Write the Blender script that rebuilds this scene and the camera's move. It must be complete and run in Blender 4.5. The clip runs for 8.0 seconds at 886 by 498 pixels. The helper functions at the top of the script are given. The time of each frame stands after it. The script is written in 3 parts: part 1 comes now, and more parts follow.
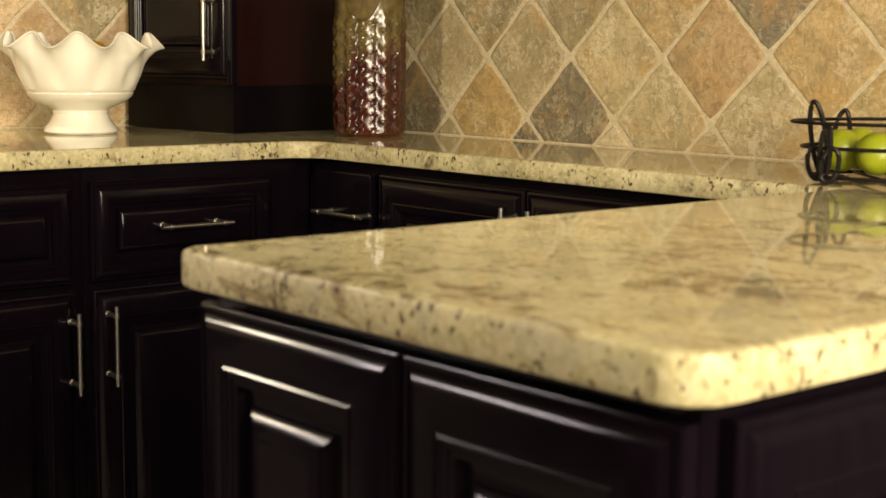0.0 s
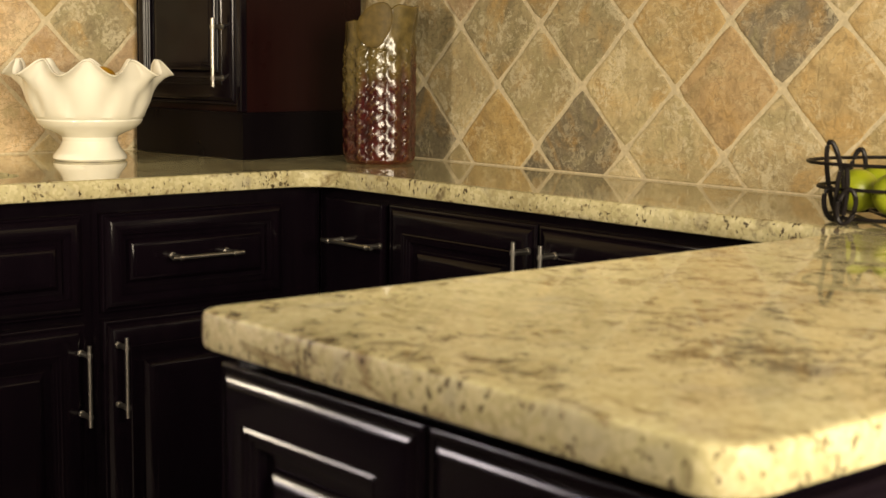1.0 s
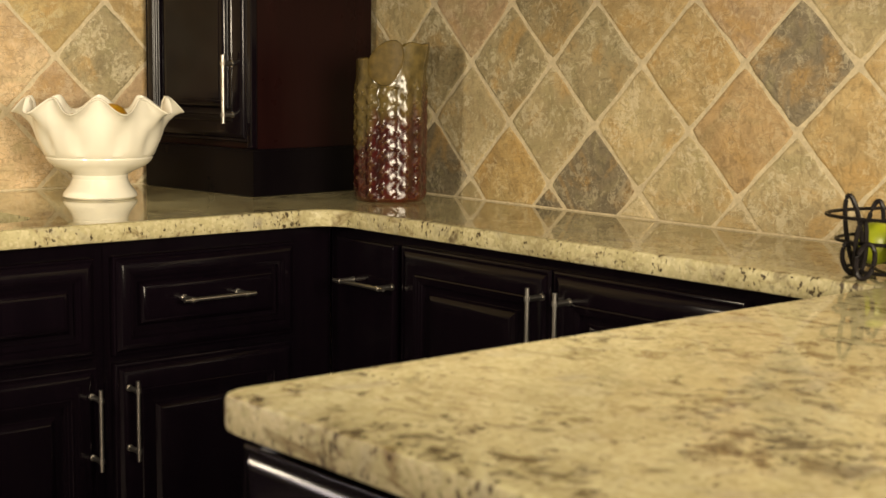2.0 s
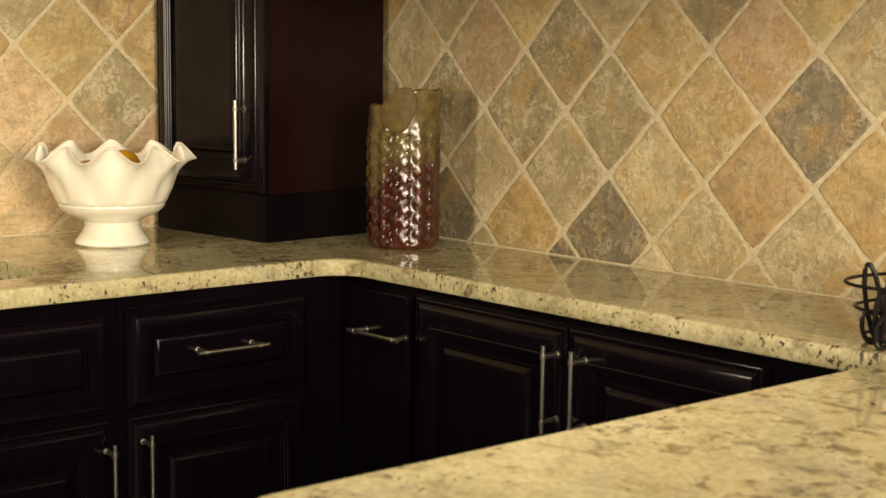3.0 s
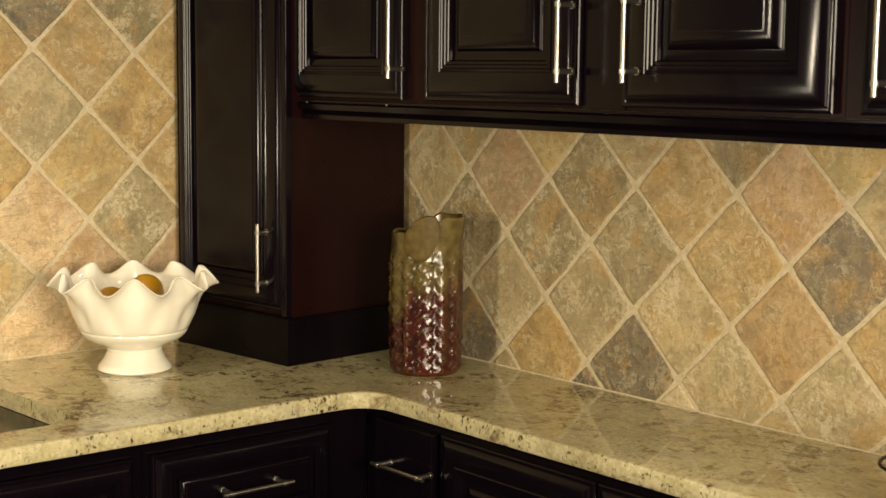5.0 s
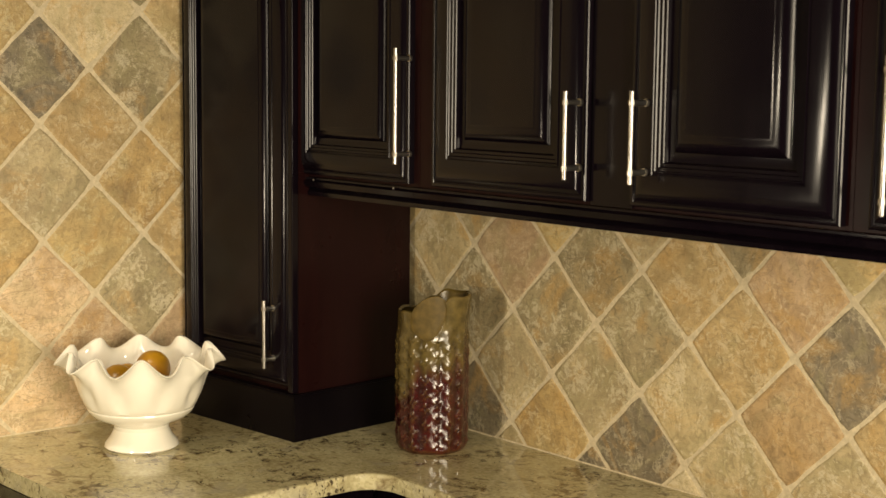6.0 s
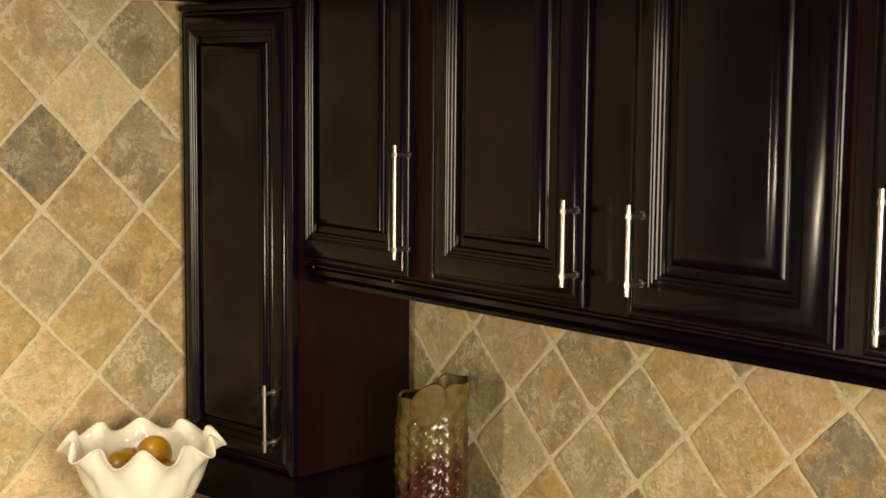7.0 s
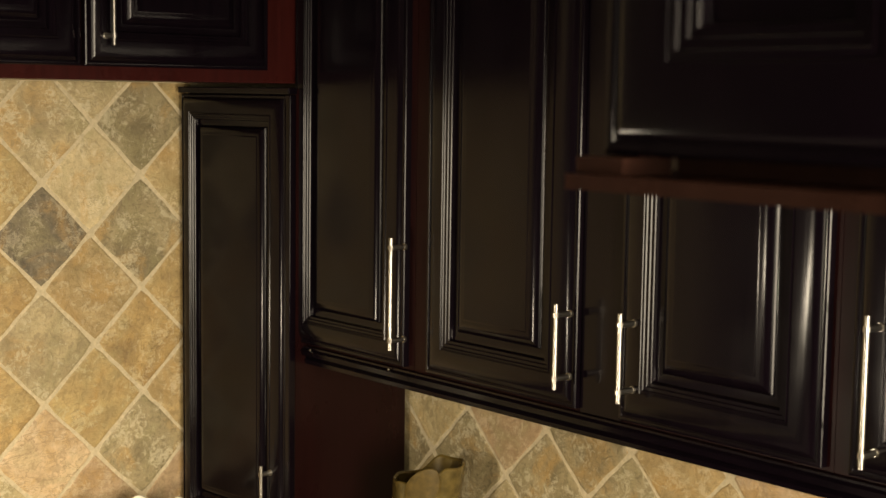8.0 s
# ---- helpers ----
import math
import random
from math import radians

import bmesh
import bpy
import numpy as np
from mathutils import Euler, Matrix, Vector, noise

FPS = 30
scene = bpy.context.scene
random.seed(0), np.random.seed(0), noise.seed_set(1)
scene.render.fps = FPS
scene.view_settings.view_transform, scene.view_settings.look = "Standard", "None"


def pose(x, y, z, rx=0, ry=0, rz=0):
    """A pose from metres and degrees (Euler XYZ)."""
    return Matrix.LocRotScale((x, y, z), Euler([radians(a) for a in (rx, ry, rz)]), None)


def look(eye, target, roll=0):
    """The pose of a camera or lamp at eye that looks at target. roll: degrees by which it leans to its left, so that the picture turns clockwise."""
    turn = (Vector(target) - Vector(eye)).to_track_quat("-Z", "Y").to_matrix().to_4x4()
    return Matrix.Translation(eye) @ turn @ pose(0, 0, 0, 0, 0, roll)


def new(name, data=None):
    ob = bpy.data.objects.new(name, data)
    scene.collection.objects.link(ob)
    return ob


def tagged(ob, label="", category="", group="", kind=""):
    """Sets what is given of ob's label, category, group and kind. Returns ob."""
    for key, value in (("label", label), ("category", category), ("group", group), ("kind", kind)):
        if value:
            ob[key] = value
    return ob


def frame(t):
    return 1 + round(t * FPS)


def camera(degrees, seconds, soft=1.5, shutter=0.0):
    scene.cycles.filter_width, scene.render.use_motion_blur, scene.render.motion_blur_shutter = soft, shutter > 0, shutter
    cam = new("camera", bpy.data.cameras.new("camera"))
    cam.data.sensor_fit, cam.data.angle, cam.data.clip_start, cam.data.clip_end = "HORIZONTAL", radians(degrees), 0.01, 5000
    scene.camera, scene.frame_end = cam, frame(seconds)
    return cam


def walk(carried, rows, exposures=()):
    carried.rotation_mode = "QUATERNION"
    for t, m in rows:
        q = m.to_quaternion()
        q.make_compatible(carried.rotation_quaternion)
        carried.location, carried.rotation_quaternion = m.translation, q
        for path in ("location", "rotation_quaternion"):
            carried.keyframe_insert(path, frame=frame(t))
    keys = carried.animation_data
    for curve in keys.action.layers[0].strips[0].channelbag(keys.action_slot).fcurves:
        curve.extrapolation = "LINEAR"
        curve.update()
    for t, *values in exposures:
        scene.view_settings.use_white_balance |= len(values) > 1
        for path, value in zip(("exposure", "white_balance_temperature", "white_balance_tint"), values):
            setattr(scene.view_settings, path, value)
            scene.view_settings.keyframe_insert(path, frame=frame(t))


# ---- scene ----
cam = camera(33.8, 8.0)
cam.data.dof.use_dof, cam.data.dof.focus_distance, cam.data.dof.aperture_fstop = True, 2.7, 10.0
PATH = [
    (0, (2.841, -1.88, 1.075), (1.331, -0.596, 0.809), 0.6),
    (0.5, (2.83, -1.883, 1.096), (1.32, -0.598, 0.832), 0.6),
    (1, (2.818, -1.885, 1.121), (1.307, -0.601, 0.859), 0.7),
    (1.5, (2.804, -1.886, 1.148), (1.293, -0.602, 0.891), 0.7),
    (3, (2.766, -1.893, 1.265), (1.25, -0.613, 1.013), 0.6),
    (3.5, (2.75, -1.899, 1.313), (1.234, -0.618, 1.063), 0.6),
    (4, (2.734, -1.907, 1.367), (1.219, -0.625, 1.12), 0.6),
    (4.5, (2.724, -1.904, 1.425), (1.207, -0.624, 1.181), 0.6),
    (6, (2.698, -1.911, 1.626), (1.18, -0.631, 1.392), 0.6),
    (6.5, (2.696, -1.912, 1.705), (1.179, -0.631, 1.474), 0.6),
    (7, (2.7, -1.913, 1.784), (1.181, -0.632, 1.557), 0.5),
    (7.5, (2.706, -1.912, 1.854), (1.185, -0.632, 1.638), 0.7),
    (8, (2.717, -1.92, 1.927), (1.197, -0.637, 1.717), 0.8),
]
walk(cam, [(t, look(eye, target, roll)) for t, eye, target, roll in PATH])

# ---- world, lights ----
world = bpy.data.worlds.new("room_world")
scene.world = world
world.use_nodes = True
world.node_tree.nodes["Background"].inputs[0].default_value = (1.0, 0.85, 0.65, 1)
world.node_tree.nodes["Background"].inputs[1].default_value = 0.02


def lamp(name, eye, target, size, watts, colour=(1.0, 0.78, 0.5), shape="DISK", spread=180):
    data = bpy.data.lights.new(name, "AREA")
    data.shape, data.size, data.energy, data.color, data.spread = shape, size, watts, colour, radians(spread)
    ob = new(name, data)
    ob.matrix_world = look(eye, target)
    return ob


CEIL = 2.75
WARM = (1.0, 0.85, 0.625)
# area lamps added to match the light, none with a fixture or seen source
# three at the ceiling, for the bowl corner and for floor reflections
lamp("ceiling_fill_a", (0.75, -1.50, CEIL - 0.03), (0.05, -0.78, 1.05), 0.12, 1.0, WARM, "DISK", 44)
lamp("ceiling_fill_b", (1.45, -0.90, CEIL - 0.03), (1.45, -0.90, 0), 0.14, 3, WARM, "DISK", 40)
lamp("ceiling_fill_c", (1.3, -2.5, CEIL - 0.03), (1.3, -2.5, 0), 0.14, 20, WARM, "DISK", 70)
# two added lamps floating to the east: main light and upper-door highlights
lamp("east_key_lamp", (3.85, -1.25, 1.52), (0.5, -0.25, 1.3), 1.2, 106, WARM)
tall = lamp("east_highlight_lamp", (3.9, -2.7, 1.75), (0.6, -0.3, 1.8), 0.8, 22, WARM, "ELLIPSE")
tall.data.size_y = 1.7
# added low lamp for the vase's shadow on the wall; its source is unknown
lamp("low_south_fill", (0.95, -1.75, 1.27), (0.80, -0.1, 1.2), 0.14, 8.5, WARM)
# narrow stand-in for a window guessed from the door bevels' highlights; no opening built
glint_lamp = lamp("bevel_glint_lamp", (0.03, -2.62, 1.66), (1.66, -1.25, 0.80), 0.6, 0.70, (1.0, 0.87, 0.87), "RECTANGLE", 14)
glint_lamp.data.size_y = 0.6

# ---- materials ----


def material(name):
    m = bpy.data.materials.new(name)
    m.use_nodes = True
    return m, m.node_tree, m.node_tree.nodes["Principled BSDF"]


def node(tree, kind, links=None, **settings):
    n = tree.nodes.new(kind)
    for key, value in settings.items():
        if key == "operation":
            n.operation = value
        elif key == "data_type":
            n.data_type = value
        elif key == "blend_type":
            n.blend_type = value
    for key, value in (links or {}).items():
        if isinstance(value, bpy.types.NodeSocket):
            tree.links.new(value, n.inputs[key])
        else:
            n.inputs[key].default_value = value
    return n


def ramp(tree, fac, stops):
    n = tree.nodes.new("ShaderNodeValToRGB")
    while len(n.color_ramp.elements) < len(stops):
        n.color_ramp.elements.new(0.5)
    for e, (at, c) in zip(n.color_ramp.elements, stops):
        e.position = at
        e.color = (*c, 1) if len(c) == 3 else c
    tree.links.new(fac, n.inputs[0])
    return n.outputs[0]


def mix(tree, fac, a, b, blend="MIX"):
    n = node(tree, "ShaderNodeMix", None, data_type="RGBA", blend_type=blend)
    for slot, value in ((0, fac), (6, a), (7, b)):
        if isinstance(value, bpy.types.NodeSocket):
            tree.links.new(value, n.inputs[slot])
        else:
            n.inputs[slot].default_value = (*value, 1) if isinstance(value, tuple) and len(value) == 3 else value
    return n.outputs[2]


def spot_coords(tree, stretch=(1, 1, 1)):
    geo = tree.nodes.new("ShaderNodeNewGeometry")
    m = node(tree, "ShaderNodeMapping", {0: geo.outputs["Position"], 3: stretch})
    return m.outputs[0]


def noise_tex(tree, where, scale, detail=4.0, rough=0.55, distortion=0.0):
    return node(tree, "ShaderNodeTexNoise", {"Vector": where, "Scale": scale, "Detail": detail, "Roughness": rough, "Distortion": distortion}).outputs[0]


def bump(tree, bsdf, height, strength, distance):
    b = node(tree, "ShaderNodeBump", {"Height": height, "Strength": strength, "Distance": distance})
    tree.links.new(b.outputs[0], bsdf.inputs["Normal"])


def plain(name, colour, rough, metal=0.0, grain=60.0, vary=0.15, relief=0.0, coat=0.0):
    m, t, p = material(name)
    w = spot_coords(t)
    n = noise_tex(t, w, grain)
    low = tuple(c * (1 - vary) for c in colour)
    high = tuple(min(1, c * (1 + vary)) for c in colour)
    t.links.new(ramp(t, n, [(0.3, low), (0.7, high)]), p.inputs["Base Color"])
    p.inputs["Roughness"].default_value, p.inputs["Metallic"].default_value = rough, metal
    p.inputs["Coat Weight"].default_value = coat
    p.inputs["Coat Roughness"].default_value = 0.12
    if relief:
        bump(t, p, n, 0.4, relief)
    return m


def make_granite():
    m, t, p = material("granite")
    w = spot_coords(t)
    cloud = noise_tex(t, w, 9.0, 5.0, 0.6, 0.6)
    base = ramp(t, cloud, [(0.3, (0.29, 0.25, 0.125)), (0.5, (0.465, 0.42, 0.225)), (0.7, (0.575, 0.53, 0.31))])
    # fine crystals
    fine = node(t, "ShaderNodeTexVoronoi", {"Vector": w, "Scale": 190.0}).outputs["Color"]
    grey = node(t, "ShaderNodeSeparateColor", {0: fine}).outputs[0]
    base = mix(t, 0.35, base, ramp(t, grey, [(0.0, (0.27, 0.22, 0.115)), (0.5, (0.47, 0.41, 0.235)), (1.0, (0.68, 0.62, 0.43))]))
    # brown drifts, drawn out along the slab
    drift = noise_tex(t, spot_coords(t, (0.55, 1.0, 1.0)), 24.0, 5.0, 0.62, 1.2)
    base = mix(t, ramp(t, drift, [(0.575, (0, 0, 0)), (0.67, (0.8, 0.8, 0.8))]), base, (0.17, 0.118, 0.048))
    where = noise_tex(t, w, 8.0, 2.0)
    blot = noise_tex(t, w, 34.0, 5.0, 0.62, 0.6)
    up = node(t, "ShaderNodeSeparateXYZ", {0: node(t, "ShaderNodeNewGeometry").outputs["Normal"]}).outputs[2]
    blot = node(t, "ShaderNodeMath", {0: blot, 1: node(t, "ShaderNodeMath", {0: where, 1: 0.45}, operation="MULTIPLY").outputs[0]}, operation="ADD").outputs[0]
    blot = node(t, "ShaderNodeMath", {0: blot, 1: node(t, "ShaderNodeMapRange", {0: up, 1: 0.2, 2: 0.8, 3: -0.06, 4: 0.0}).outputs[0]}, operation="ADD").outputs[0]
    base = mix(t, ramp(t, blot, [(0.775, (0, 0, 0)), (0.90, (0.85, 0.85, 0.85))]), base, (0.085, 0.055, 0.024))
    # grey quartz patches
    patch = noise_tex(t, spot_coords(t, (1.0, 0.8, 1.0)), 15.0, 3.0, 0.5, 0.8)
    base = mix(t, ramp(t, patch, [(0.58, (0, 0, 0)), (0.72, (0.5, 0.5, 0.5))]), base, (0.36, 0.33, 0.25))
    # dark mica specks
    speck = noise_tex(t, spot_coords(t, (1.0, 1.0, 0.7)), 135.0, 4.0, 0.6, 0.2)
    cut = node(t, "ShaderNodeMapRange", {0: up, 1: 0.2, 2: 0.8, 3: 0.004, 4: -0.03}).outputs[0]
    both = node(t, "ShaderNodeMath", {0: speck, 1: node(t, "ShaderNodeMath", {0: where, 1: 0.42}, operation="MULTIPLY").outputs[0]}, operation="ADD").outputs[0]
    both = node(t, "ShaderNodeMath", {0: both, 1: cut}, operation="ADD").outputs[0]
    base = mix(t, ramp(t, both, [(0.825, (0, 0, 0)), (0.86, (0.95, 0.95, 0.95))]), base, (0.040, 0.023, 0.009))
    t.links.new(base, p.inputs["Base Color"])
    p.inputs["Roughness"].default_value = 0.07
    p.inputs["IOR"].default_value = 1.6
    polish = ramp(t, noise_tex(t, w, 40.0), [(0.3, (0.025, 0.025, 0.025)), (0.75, (0.06, 0.06, 0.06))])
    # honed on the cut edges, polished on top
    honed = ramp(t, up, [(0.80, (1, 1, 1)), (0.98, (0, 0, 0))])
    t.links.new(mix(t, honed, polish, (0.38, 0.38, 0.38)), p.inputs["Roughness"])
    t.links.new(mix(t, honed, (0.5, 0.5, 0.5), (0.18, 0.18, 0.18)), p.inputs["Specular IOR Level"])
    return m


def make_stone(name, main, second, vein, fleck=0.5, wavy=0.3, turn=(0.3, 0.9, 0.5)):
    """Tumbled slate and travertine, one colour family; each piece shifts a little."""
    m, t, p = material(name)
    info = t.nodes.new("ShaderNodeObjectInfo")
    geo = t.nodes.new("ShaderNodeNewGeometry")
    push = node(t, "ShaderNodeVectorMath", {0: info.outputs["Random"], 1: (37.0, 51.0, 23.0)}, operation="MULTIPLY").outputs[0]
    w = node(t, "ShaderNodeVectorMath", {0: geo.outputs["Position"], 1: push}, operation="ADD").outputs[0]
    cloud = noise_tex(t, w, 9.0, 4.0, 0.6, 1.1)
    base = ramp(t, cloud, [(0.34, second), (0.50, main), (0.66, tuple(min(1, c * 1.22) for c in main))])
    rust = noise_tex(t, w, 8.5, 3.0, 0.55, 1.2)
    base = mix(t, ramp(t, rust, [(0.52, (0, 0, 0)), (0.66, (0.6, 0.6, 0.6))]), base, (0.48, 0.30, 0.10))
    base = mix(t, ramp(t, rust, [(0.34, (0.5, 0.5, 0.5)), (0.47, (0, 0, 0))]), base, (0.33, 0.29, 0.145))
    fine = noise_tex(t, w, 70.0, 5.0, 0.65, 0.4)
    base = mix(t, ramp(t, fine, [(0.36, (0.30, 0.30, 0.30)), (0.48, (0, 0, 0))]), base, tuple(c * 0.66 for c in second))
    crowd = noise_tex(t, w, 13.0, 3.0, 0.55, 0.5)
    # worn pale crust, thick where it gathers
    crust = noise_tex(t, w, 62.0, 4.0, 0.6, 1.1)
    crust = node(t, "ShaderNodeMath", {0: crust, 1: node(t, "ShaderNodeMath", {0: crowd, 1: 0.7}, operation="MULTIPLY").outputs[0]}, operation="ADD").outputs[0]
    base = mix(t, ramp(t, crust, [(0.91, (0, 0, 0)), (0.97, (fleck,) * 3)]), base, vein)
    base = mix(t, ramp(t, crust, [(0.66, (0.5, 0.5, 0.5)), (0.75, (0, 0, 0))]), base, tuple(c * 0.7 for c in second))
    band = noise_tex(t, node(t, "ShaderNodeMapping", {0: w, 2: turn, 3: (1, 1, 3.5)}).outputs[0], 11.0, 3.0, 0.5, 2.2)
    base = mix(t, ramp(t, band, [(0.49, (0, 0, 0)), (0.52, (wavy,) * 3), (0.55, (0, 0, 0))]), base, tuple(c * 0.62 for c in second))
    # curled marks, pale and dark
    curl = noise_tex(t, w, 42.0, 2.0, 0.5, 1.8)
    thick = ramp(t, crowd, [(0.42, (0, 0, 0)), (0.58, (1, 1, 1))])
    pale = ramp(t, curl, [(0.545, (0, 0, 0)), (0.565, (0.48, 0.48, 0.48)), (0.59, (0.48, 0.48, 0.48)), (0.61, (0, 0, 0))])
    dusk = ramp(t, curl, [(0.40, (0, 0, 0)), (0.415, (0.5, 0.5, 0.5)), (0.43, (0.5, 0.5, 0.5)), (0.445, (0, 0, 0))])
    base = mix(t, mix(t, 1.0, pale, thick, "MULTIPLY"), base, vein)
    base = mix(t, mix(t, 1.0, dusk, thick, "MULTIPLY"), base, tuple(c * 0.5 for c in second))
    tone = node(t, "ShaderNodeMapRange", {0: info.outputs["Random"], 3: 0.90, 4: 1.10}).outputs[0]
    base = mix(t, 1.0, base, node(t, "ShaderNodeCombineColor", {0: tone, 1: tone, 2: tone}).outputs[0], "MULTIPLY")
    t.links.new(base, p.inputs["Base Color"])
    t.links.new(ramp(t, fine, [(0.35, (0.60, 0.60, 0.60)), (0.65, (0.40, 0.40, 0.40))]), p.inputs["Roughness"])
    high = mix(t, 0.5, fine, crust)
    high = mix(t, 0.3, high, curl)
    bump(t, p, high, 0.7, 0.005)
    return m


def make_wood(name, dark, light, rough, gloss=0.2):
    """Espresso stain over wood under a satin lacquer."""
    m, t, p = material(name)
    w = spot_coords(t, (1.0, 1.0, 0.06))
    grain = noise_tex(t, w, 55.0, 5.0, 0.6, 0.4)
    broad = noise_tex(t, spot_coords(t, (1.0, 1.0, 0.3)), 5.0, 2.0)
    base = ramp(t, grain, [(0.3, dark), (0.72, light)])
    base = mix(t, ramp(t, broad, [(0.35, (0, 0, 0)), (0.75, (0.45, 0.45, 0.45))]), base, light)
    t.links.new(base, p.inputs["Base Color"])
    smear = noise_tex(t, spot_coords(t), 9.0, 4.0)
    t.links.new(ramp(t, smear, [(0.3, (rough * 0.85,) * 3), (0.7, (rough * 1.25,) * 3)]), p.inputs["Roughness"])
    p.inputs["Specular IOR Level"].default_value = gloss
    bump(t, p, grain, 0.05, 0.0004)
    return m


def make_glaze():
    """Vase glaze: olive above, oxblood below, with a ragged meeting line."""
    m, t, p = material("vase_glaze")
    obj = node(t, "ShaderNodeTexCoord").outputs["Object"]
    z = node(t, "ShaderNodeSeparateXYZ", {0: obj}).outputs[2]
    rag = noise_tex(t, node(t, "ShaderNodeMapping", {0: obj, 3: (1, 1, 0.25)}).outputs[0], 26.0, 3.0)
    level = node(t, "ShaderNodeMath", {0: rag, 1: 0.24}, operation="MULTIPLY").outputs[0]
    level = node(t, "ShaderNodeMath", {0: z, 1: level}, operation="ADD").outputs[0]
    # the olive runs lower on one side
    lean = node(t, "ShaderNodeMath", {0: node(t, "ShaderNodeSeparateXYZ", {0: obj}).outputs[0], 1: -0.55}, operation="MULTIPLY").outputs[0]
    level = node(t, "ShaderNodeMath", {0: level, 1: lean}, operation="ADD").outputs[0]
    tint = noise_tex(t, obj, 45.0, 4.0)
    olive = ramp(t, tint, [(0.3, (0.05, 0.036, 0.009)), (0.7, (0.145, 0.105, 0.030))])
    red = ramp(t, tint, [(0.3, (0.016, 0.0022, 0.002)), (0.7, (0.060, 0.006, 0.005))])
    body = mix(t, ramp(t, level, [(0.255, (0, 0, 0)), (0.30, (1, 1, 1))]), red, olive)
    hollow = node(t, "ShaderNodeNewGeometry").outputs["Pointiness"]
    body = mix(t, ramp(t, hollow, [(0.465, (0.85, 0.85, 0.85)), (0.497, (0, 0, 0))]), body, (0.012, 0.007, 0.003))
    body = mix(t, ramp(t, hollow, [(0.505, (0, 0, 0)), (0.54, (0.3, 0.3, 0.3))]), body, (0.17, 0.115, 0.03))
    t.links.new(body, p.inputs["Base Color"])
    p.inputs["Roughness"].default_value = 0.21
    p.inputs["Coat Weight"].default_value = 0.2
    p.inputs["Coat Roughness"].default_value = 0.07
    return m


def make_fruit(name, a, b):
    m, t, p = material(name)
    obj = node(t, "ShaderNodeTexCoord").outputs["Object"]
    n = noise_tex(t, obj, 18.0, 3.0)
    t.links.new(ramp(t, n, [(0.3, a), (0.7, b)]), p.inputs["Base Color"])
    p.inputs["Roughness"].default_value = 0.34
    bump(t, p, noise_tex(t, obj, 260.0, 2.0), 0.25, 0.0008)
    return m


GRANITE = make_granite()
WOOD = make_wood("espresso_wood", (0.0026, 0.0015, 0.0030), (0.0046, 0.0026, 0.0046), 0.17)
WOOD_MAROON = make_wood("maroon_wood", (0.020, 0.0036, 0.0034), (0.036, 0.0065, 0.0056), 0.3, 0.1)
# espresso wood darkened and dulled to hold down the worktop's reflection on the plinth
WOOD_PLINTH = make_wood("dulled_espresso_wood", (0.0020, 0.0014, 0.0022), (0.0036, 0.0024, 0.0034), 0.3, 0.09)
WOOD_STILE = make_wood("dark_maroon_wood", (0.0085, 0.0021, 0.0024), (0.0145, 0.0034, 0.0036), 0.42, 0.12)
# rail wood browned to stand for the light that falls on it
WOOD_LIT_RAIL = make_wood("lit_moulding_wood", (0.020, 0.0085, 0.0060), (0.034, 0.0145, 0.0100), 0.3)
WOOD_RED = make_wood("espresso_wood_side", (0.0076, 0.0021, 0.0022), (0.0130, 0.0034, 0.0034), 0.3, 0.14)
NICKEL = plain("brushed_nickel", (0.44, 0.42, 0.385), 0.33, 1.0, 300.0, 0.06)
CERAMIC = plain("white_ceramic", (0.86, 0.83, 0.72), 0.16, 0.0, 7.0, 0.03, 0.0, 0.5)
GROUT = plain("grout", (0.57, 0.485, 0.32), 0.85, 0.0, 120.0, 0.16, 0.002)
PAINT = plain("wall_paint", (0.13, 0.115, 0.105), 0.8, 0.0, 30.0, 0.06, 0.0005)
# for an unseen wall, near black to keep reflections off the peninsula side
WALL_UNSEEN_DARK = plain("unseen_wall_dark", (0.03, 0.026, 0.024), 0.8, 0.0, 30.0, 0.06, 0.0005)
CEILING = plain("ceiling_paint", (0.62, 0.58, 0.52), 0.9, 0.0, 30.0, 0.04, 0.0005)
FLOOR = plain("floor_tile", (0.24, 0.21, 0.20), 0.4, 0.0, 9.0, 0.25, 0.0008)
IRON = plain("black_iron", (0.008, 0.006, 0.006), 0.42, 0.0, 90.0, 0.3, 0.0006)
IRON.node_tree.nodes["Principled BSDF"].inputs["Specular IOR Level"].default_value = 0.2
STEEL = plain("sink_steel", (0.70, 0.66, 0.68), 0.45, 0.35, 90.0, 0.06)
GLAZE = make_glaze()
GLAZE_LEAF = plain("olive_leaf_glaze", (0.098, 0.066, 0.015), 0.55, 0.0, 60.0, 0.3, 0.0006)
GLAZE_LEAF.node_tree.nodes["Principled BSDF"].inputs["Specular IOR Level"].default_value = 0.25
ORANGE = make_fruit("orange_peel", (0.36, 0.165, 0.008), (0.47, 0.25, 0.012))
LIME = make_fruit("lime_peel", (0.20, 0.245, 0.008), (0.33, 0.36, 0.014))
